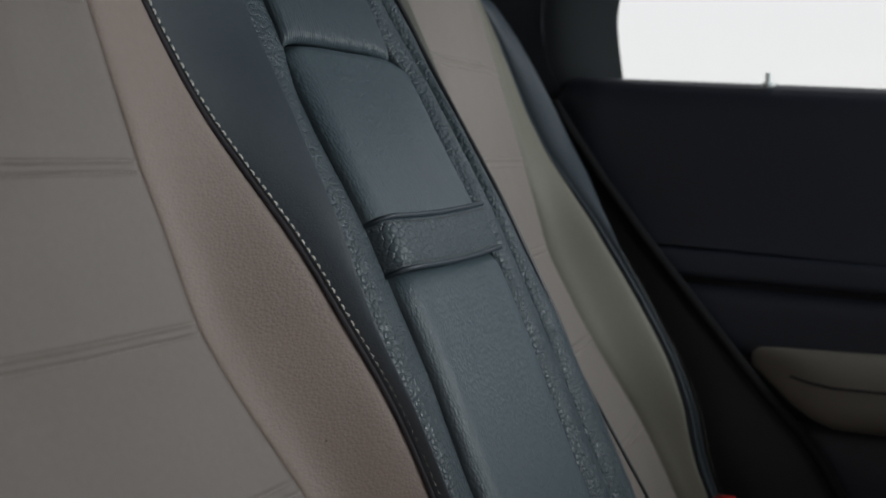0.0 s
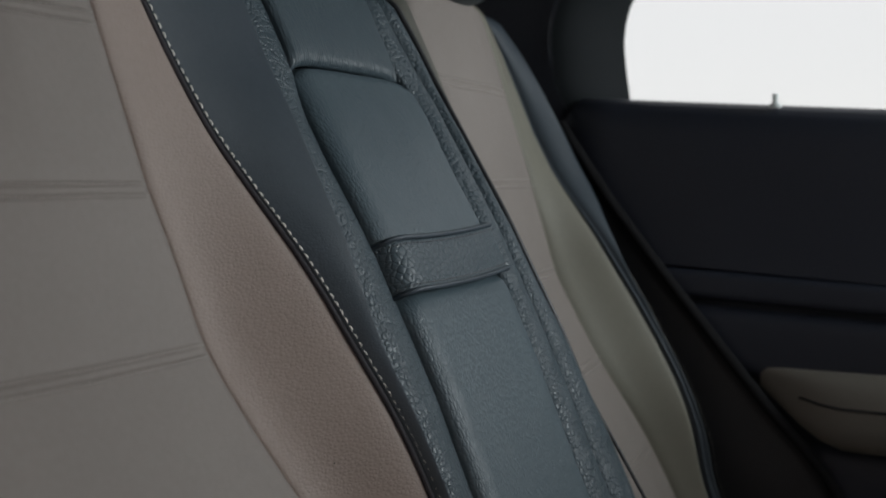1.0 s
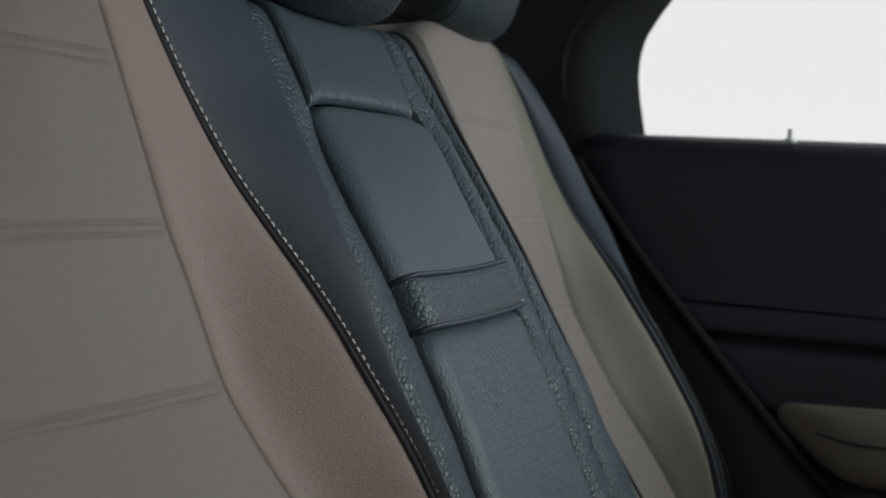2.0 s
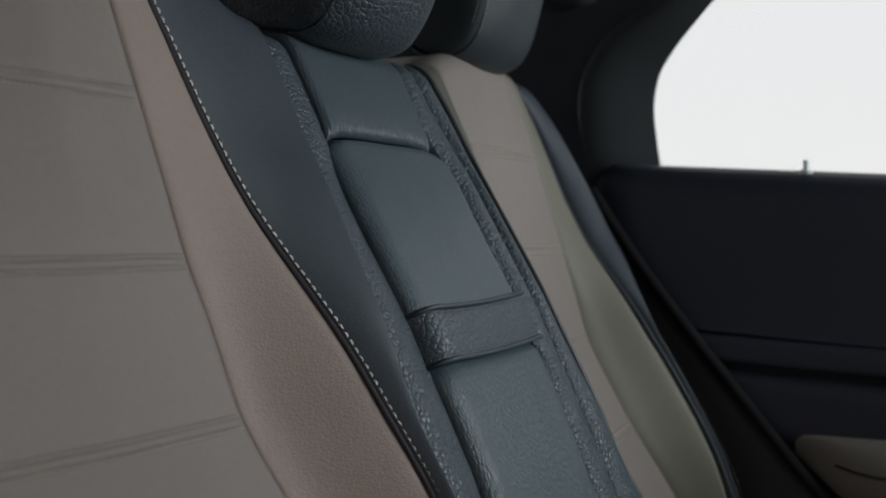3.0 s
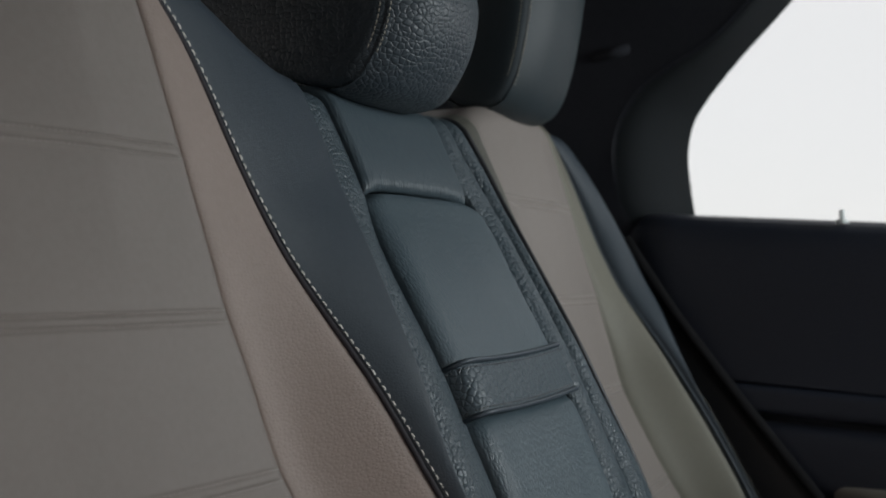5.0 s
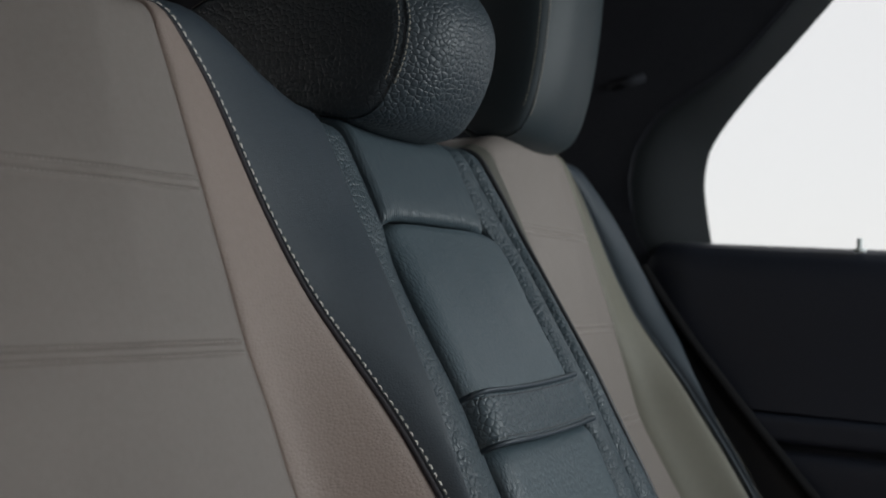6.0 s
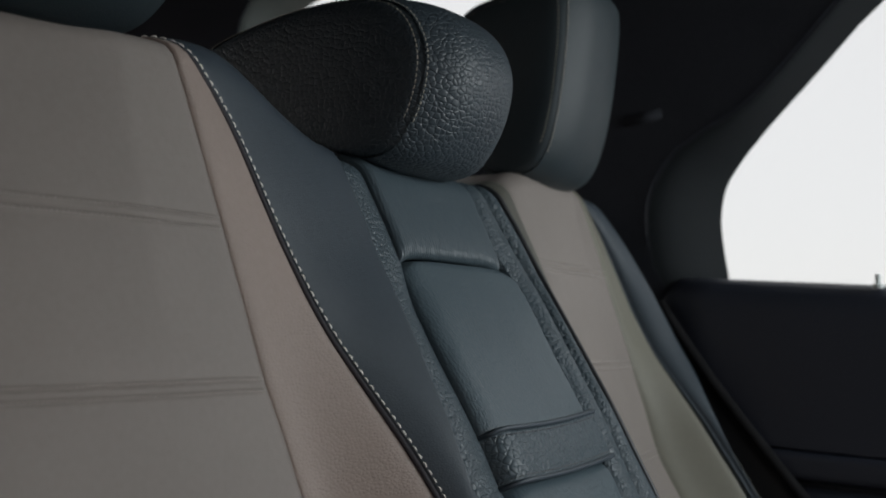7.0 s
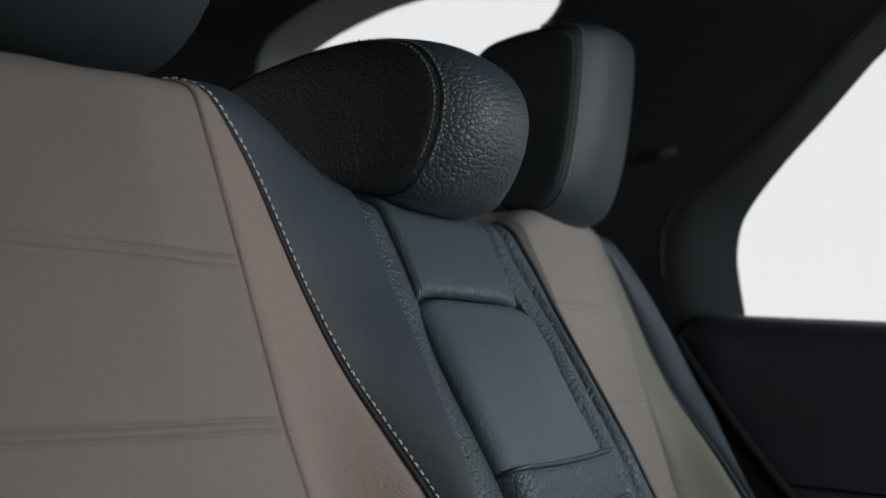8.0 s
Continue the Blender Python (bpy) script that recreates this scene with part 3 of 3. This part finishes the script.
SIDE_PROFILE = [(0.225, 1.55), (0.21, 1.585), (0.148, 1.600), (0.075, 1.604), (0.035, 1.596), (0.030, 1.57), (0.036, 1.50), (0.048, 1.42), (0.068, 1.355), (0.095, 1.328), (0.15, 1.325), (0.205, 1.36), (0.222, 1.45)]
headrest(-0.014, 0.090, MID_PROFILE, "low black pebbled leather middle headrest with stitched sides", HEAD, 0.9, 0.015)
headrest(0.382, 0.088, SIDE_PROFILE, "tall black leather headrest on the seat beside the closed door", HEAD_SMOOTH, 0.90, 0.012, 2.6, 0.06)
NEAR_PROFILE = [(0.28, 1.61), (0.265, 1.645), (0.203, 1.66), (0.13, 1.664), (0.09, 1.65), (0.082, 1.60), (0.088, 1.53), (0.105, 1.47), (0.14, 1.415), (0.185, 1.385), (0.235, 1.38), (0.27, 1.42), (0.28, 1.50)]
headrest(-0.440, 0.115, NEAR_PROFILE, "tall black leather headrest on the wide beige seat", HEAD_SMOOTH, 0.90, 0.012, 2.6, 0.06)

# ---- seat cushion below the backrests ----
def cushion_at(u, v):
    x = -0.66 + 1.32 * u
    y = -0.68 + 0.58 * v
    return Vector((x, y, 0.49 + 0.03 * math.sin(3.1 * v) + 0.02 * math.cos(9.5 * x) - 0.25 * max(0, 0.08 - v)))


bench = thing("seat_cushion", (0, -0.4, 0.25), "beige leather rear seat cushion under the backrests", "seat cushion")
part("cushion_top", grid(lambda i, j: cushion_at(i / 40, j / 30), 41, 31), BEIGE, bench)
part("cushion_base", box(bmesh.new(), (-0.66, -0.66, 0.25), (0.66, 0.05, 0.46), 0.03), DARK, bench)

# ---- far door ----
door = thing("door_1", (0.70, -0.5, 0.45), "dark rear car door with beige armrest and tinted window", "car door", kind="structure")


def belt(y):
    return 1.2180 + 0.064 * y


def door_skin(u, v):
    """Upper door: a soft rounded ledge under the glass, then a slightly hollow face."""
    y = 0.085 - 1.235 * u
    prof = [(0.760, 0.001), (0.735, 0.0015), (0.720, 0.0), (0.707, -0.006), (0.697, -0.018), (0.692, -0.040), (0.692, -0.09), (0.697, -0.16), (0.700, -0.22), (0.700, -0.25)]
    k = v * (len(prof) - 1)
    i = min(int(k), len(prof) - 2)
    f = k - i
    x = prof[i][0] * (1 - f) + prof[i + 1][0] * f
    z = prof[i][1] * (1 - f) + prof[i + 1][1] * f
    drop = 0.03 * max(0.0, 1 - u * 30) ** 2
    return Vector((x + drop, y, belt(y) + z - drop * 0.6))


part("upper_panel", grid(lambda i, j: door_skin(i / 24, j / 32), 25, 33), TRIM, door, "dark soft upper door panel")


def slanted(zf, zr, h, x, bulge, y0=0.0, y1=-1.15, nu=24, nv=12):
    """A long padded strip along the door between two heights at its ends."""
    def fn(u, v):
        y = y0 + (y1 - y0) * u
        zt = zr + (zf - zr) * u
        c = 2 * v - 1
        return Vector((x - bulge * (1 - c ** 4) + 0.012 * c ** 8, y, zt - h * v))
    def at(i, j):
        p = fn(min(max(i - 1, 0), nu - 1) / (nu - 1), min(max(j - 1, 0), nv - 1) / (nv - 1))
        if i in (0, nu + 1) or j in (0, nv + 1):
            p.x += 0.03
        return p
    return grid(at, nu + 2, nv + 2)


part("trim_strip", slanted(0.905, 0.965, 0.050, 0.700, 0.004), TRIM, door, "dark trim strip")
part("lower_panel", slanted(0.852, 0.912, 0.112, 0.703, 0.003), TRIM, door, "dark lower door panel")


def armrest_at(i, j):
    """The armrest tapers to a point where it meets the door's rear edge."""
    n = 26
    u = i / 30
    y = -0.252 - 0.9 * u
    g = 2 * math.pi * j / n
    grow = smooth01(u * 0.9 / 0.13 * 0.5 + 0.5) * 2 - 1 if u * 0.9 < 0.13 else 1.0
    grow = max(grow, 0.03)
    c, s = math.cos(g), math.sin(g)
    p = 0.7
    top = 0.812
    deep = (0.112 + 0.03 * u) * (0.25 + 0.75 * grow)
    return Vector((0.704 - 0.040 * grow * math.copysign(abs(c) ** p, c), y, top - deep / 2 + deep / 2 * math.copysign(abs(s) ** p, s)))


arm = part("armrest", grid(armrest_at, 31, 26, closed_v=True), ARM, door, "padded beige leather armrest")
part("seam", tube([armrest_at(i, 1) + Vector((-0.0005, 0, -0.012)) for i in range(2, 31)], 0.0022, 6), BLACK, arm)
part("pocket_panel", slanted(0.690, 0.712, 0.30, 0.702, 0.004, -0.12, -1.15), TRIM, door, "dark lower door pocket")

# frame round the glass: a sloping reveal from the trim to the pane
def reveal(loop, wide, x_out, x_in, segs=8):
    """A rounded band round an opening, from its edge at the pane to a wider edge nearer the cabin."""
    def at(i, j):
        k = j / segs
        bend = math.sin(k * math.pi / 2)
        y = loop[i][0] * (1 - k) + wide[i][0] * k
        z = loop[i][1] * (1 - k) + wide[i][1] * k
        return Vector((x_out + (x_in - x_out) * bend, y, z))
    return grid(at, len(loop), segs + 1, closed_u=True)


def pane(loop, x):
    bm = bmesh.new()
    bm.faces.new([bm.verts.new((x, y, z)) for y, z in loop])
    r = bmesh.ops.extrude_face_region(bm, geom=list(bm.faces))
    for v in r["geom"]:
        if isinstance(v, bmesh.types.BMVert):
            v.co.x += 0.004
    return bm


window = part("window_frame", reveal(DOOR_WINDOW, DOOR_WIDE, 0.80, 0.712), FRAME, door, "dark window frame")
line = [(0.709, y + 0.004, z + 0.004) for y, z in DOOR_WIDE if y > -0.34 and z > 1.25]
part("seam", tube(line, 0.0008, 6), TRIM, door)
glass = part("pane", pane(DOOR_WINDOW, 0.797), GLASS, door, smooth=False)
glass.visible_shadow = False
part("lock_pin", tube([(0.700, -0.267, belt(-0.267) - 0.004), (0.700, -0.267, belt(-0.267) + 0.014), (0.700, -0.267, belt(-0.267) + 0.016)], 0.0042, 10), PIN, door, "lock pin paled for the window glow")
part("pin_collar", tube([(0.700, -0.267, belt(-0.267) - 0.004), (0.700, -0.267, belt(-0.267) + 0.0015)], 0.009, 12), PIN, door)

hook = thing("coat_hook", (0.70, 0.09, 1.48), "small dark coat hook on the pillar trim", "coat hook")
bm = box(bmesh.new(), (0.705, 0.060, 1.480), (0.713, 0.125, 1.498), 0.003)
for v in bm.verts:
    v.co.z -= max(0.0, v.co.y - 0.09) * 0.25
part("plate", bm, PILLAR, hook)

quarter = thing("window_2", (0.74, 0.55, 1.2), "rear quarter window behind the headrests, skylight painted into its trim", "window", kind="structure")
part("window_frame", reveal(QUARTER_WINDOW, QUARTER_WIDE, 0.80, 0.715), LIT_TRIM, quarter)
part("pane", pane(QUARTER_WINDOW, 0.797), GLASS, quarter, smooth=False).visible_shadow = False

# lower body side between the far backrest and the door
seal_y = curve([(0.45, -0.48), (0.598, -0.388), (0.67, -0.346), (0.748, -0.271), (0.853, -0.185), (0.962, -0.096), (1.06, -0.02), (1.20, 0.075)])


def arch(u, v):
    z = 0.45 + 0.73 * v
    return Vector((0.684 - 0.006 * math.sin(3.1 * u), seal_y(z) + u * 0.5, z))


jamb = tagged(part("trim", sheet(lambda u, v: arch(u, v) , 20, 20, 0.0), BLACK), "black plastic jamb trim beside the seat", "trim", kind="structure")
seal = tagged(part("door_seal", tube([arch(0, k / 24) for k in range(25)], 0.009), RUBBER), "black rubber seal along the door opening", "door seal", kind="structure")

buckle = thing("seat_belt_buckle", (0.60, -0.24, 0.56), "black seat belt buckle with red release button", "belt buckle")
part("housing", box(bmesh.new(), (0.562, -0.25, 0.50), (0.592, -0.215, 0.602), 0.006), BLACK, buckle)
part("button", box(bmesh.new(), (0.565, -0.258, 0.587), (0.589, -0.225, 0.612), 0.004), RED, buckle, "red release button")
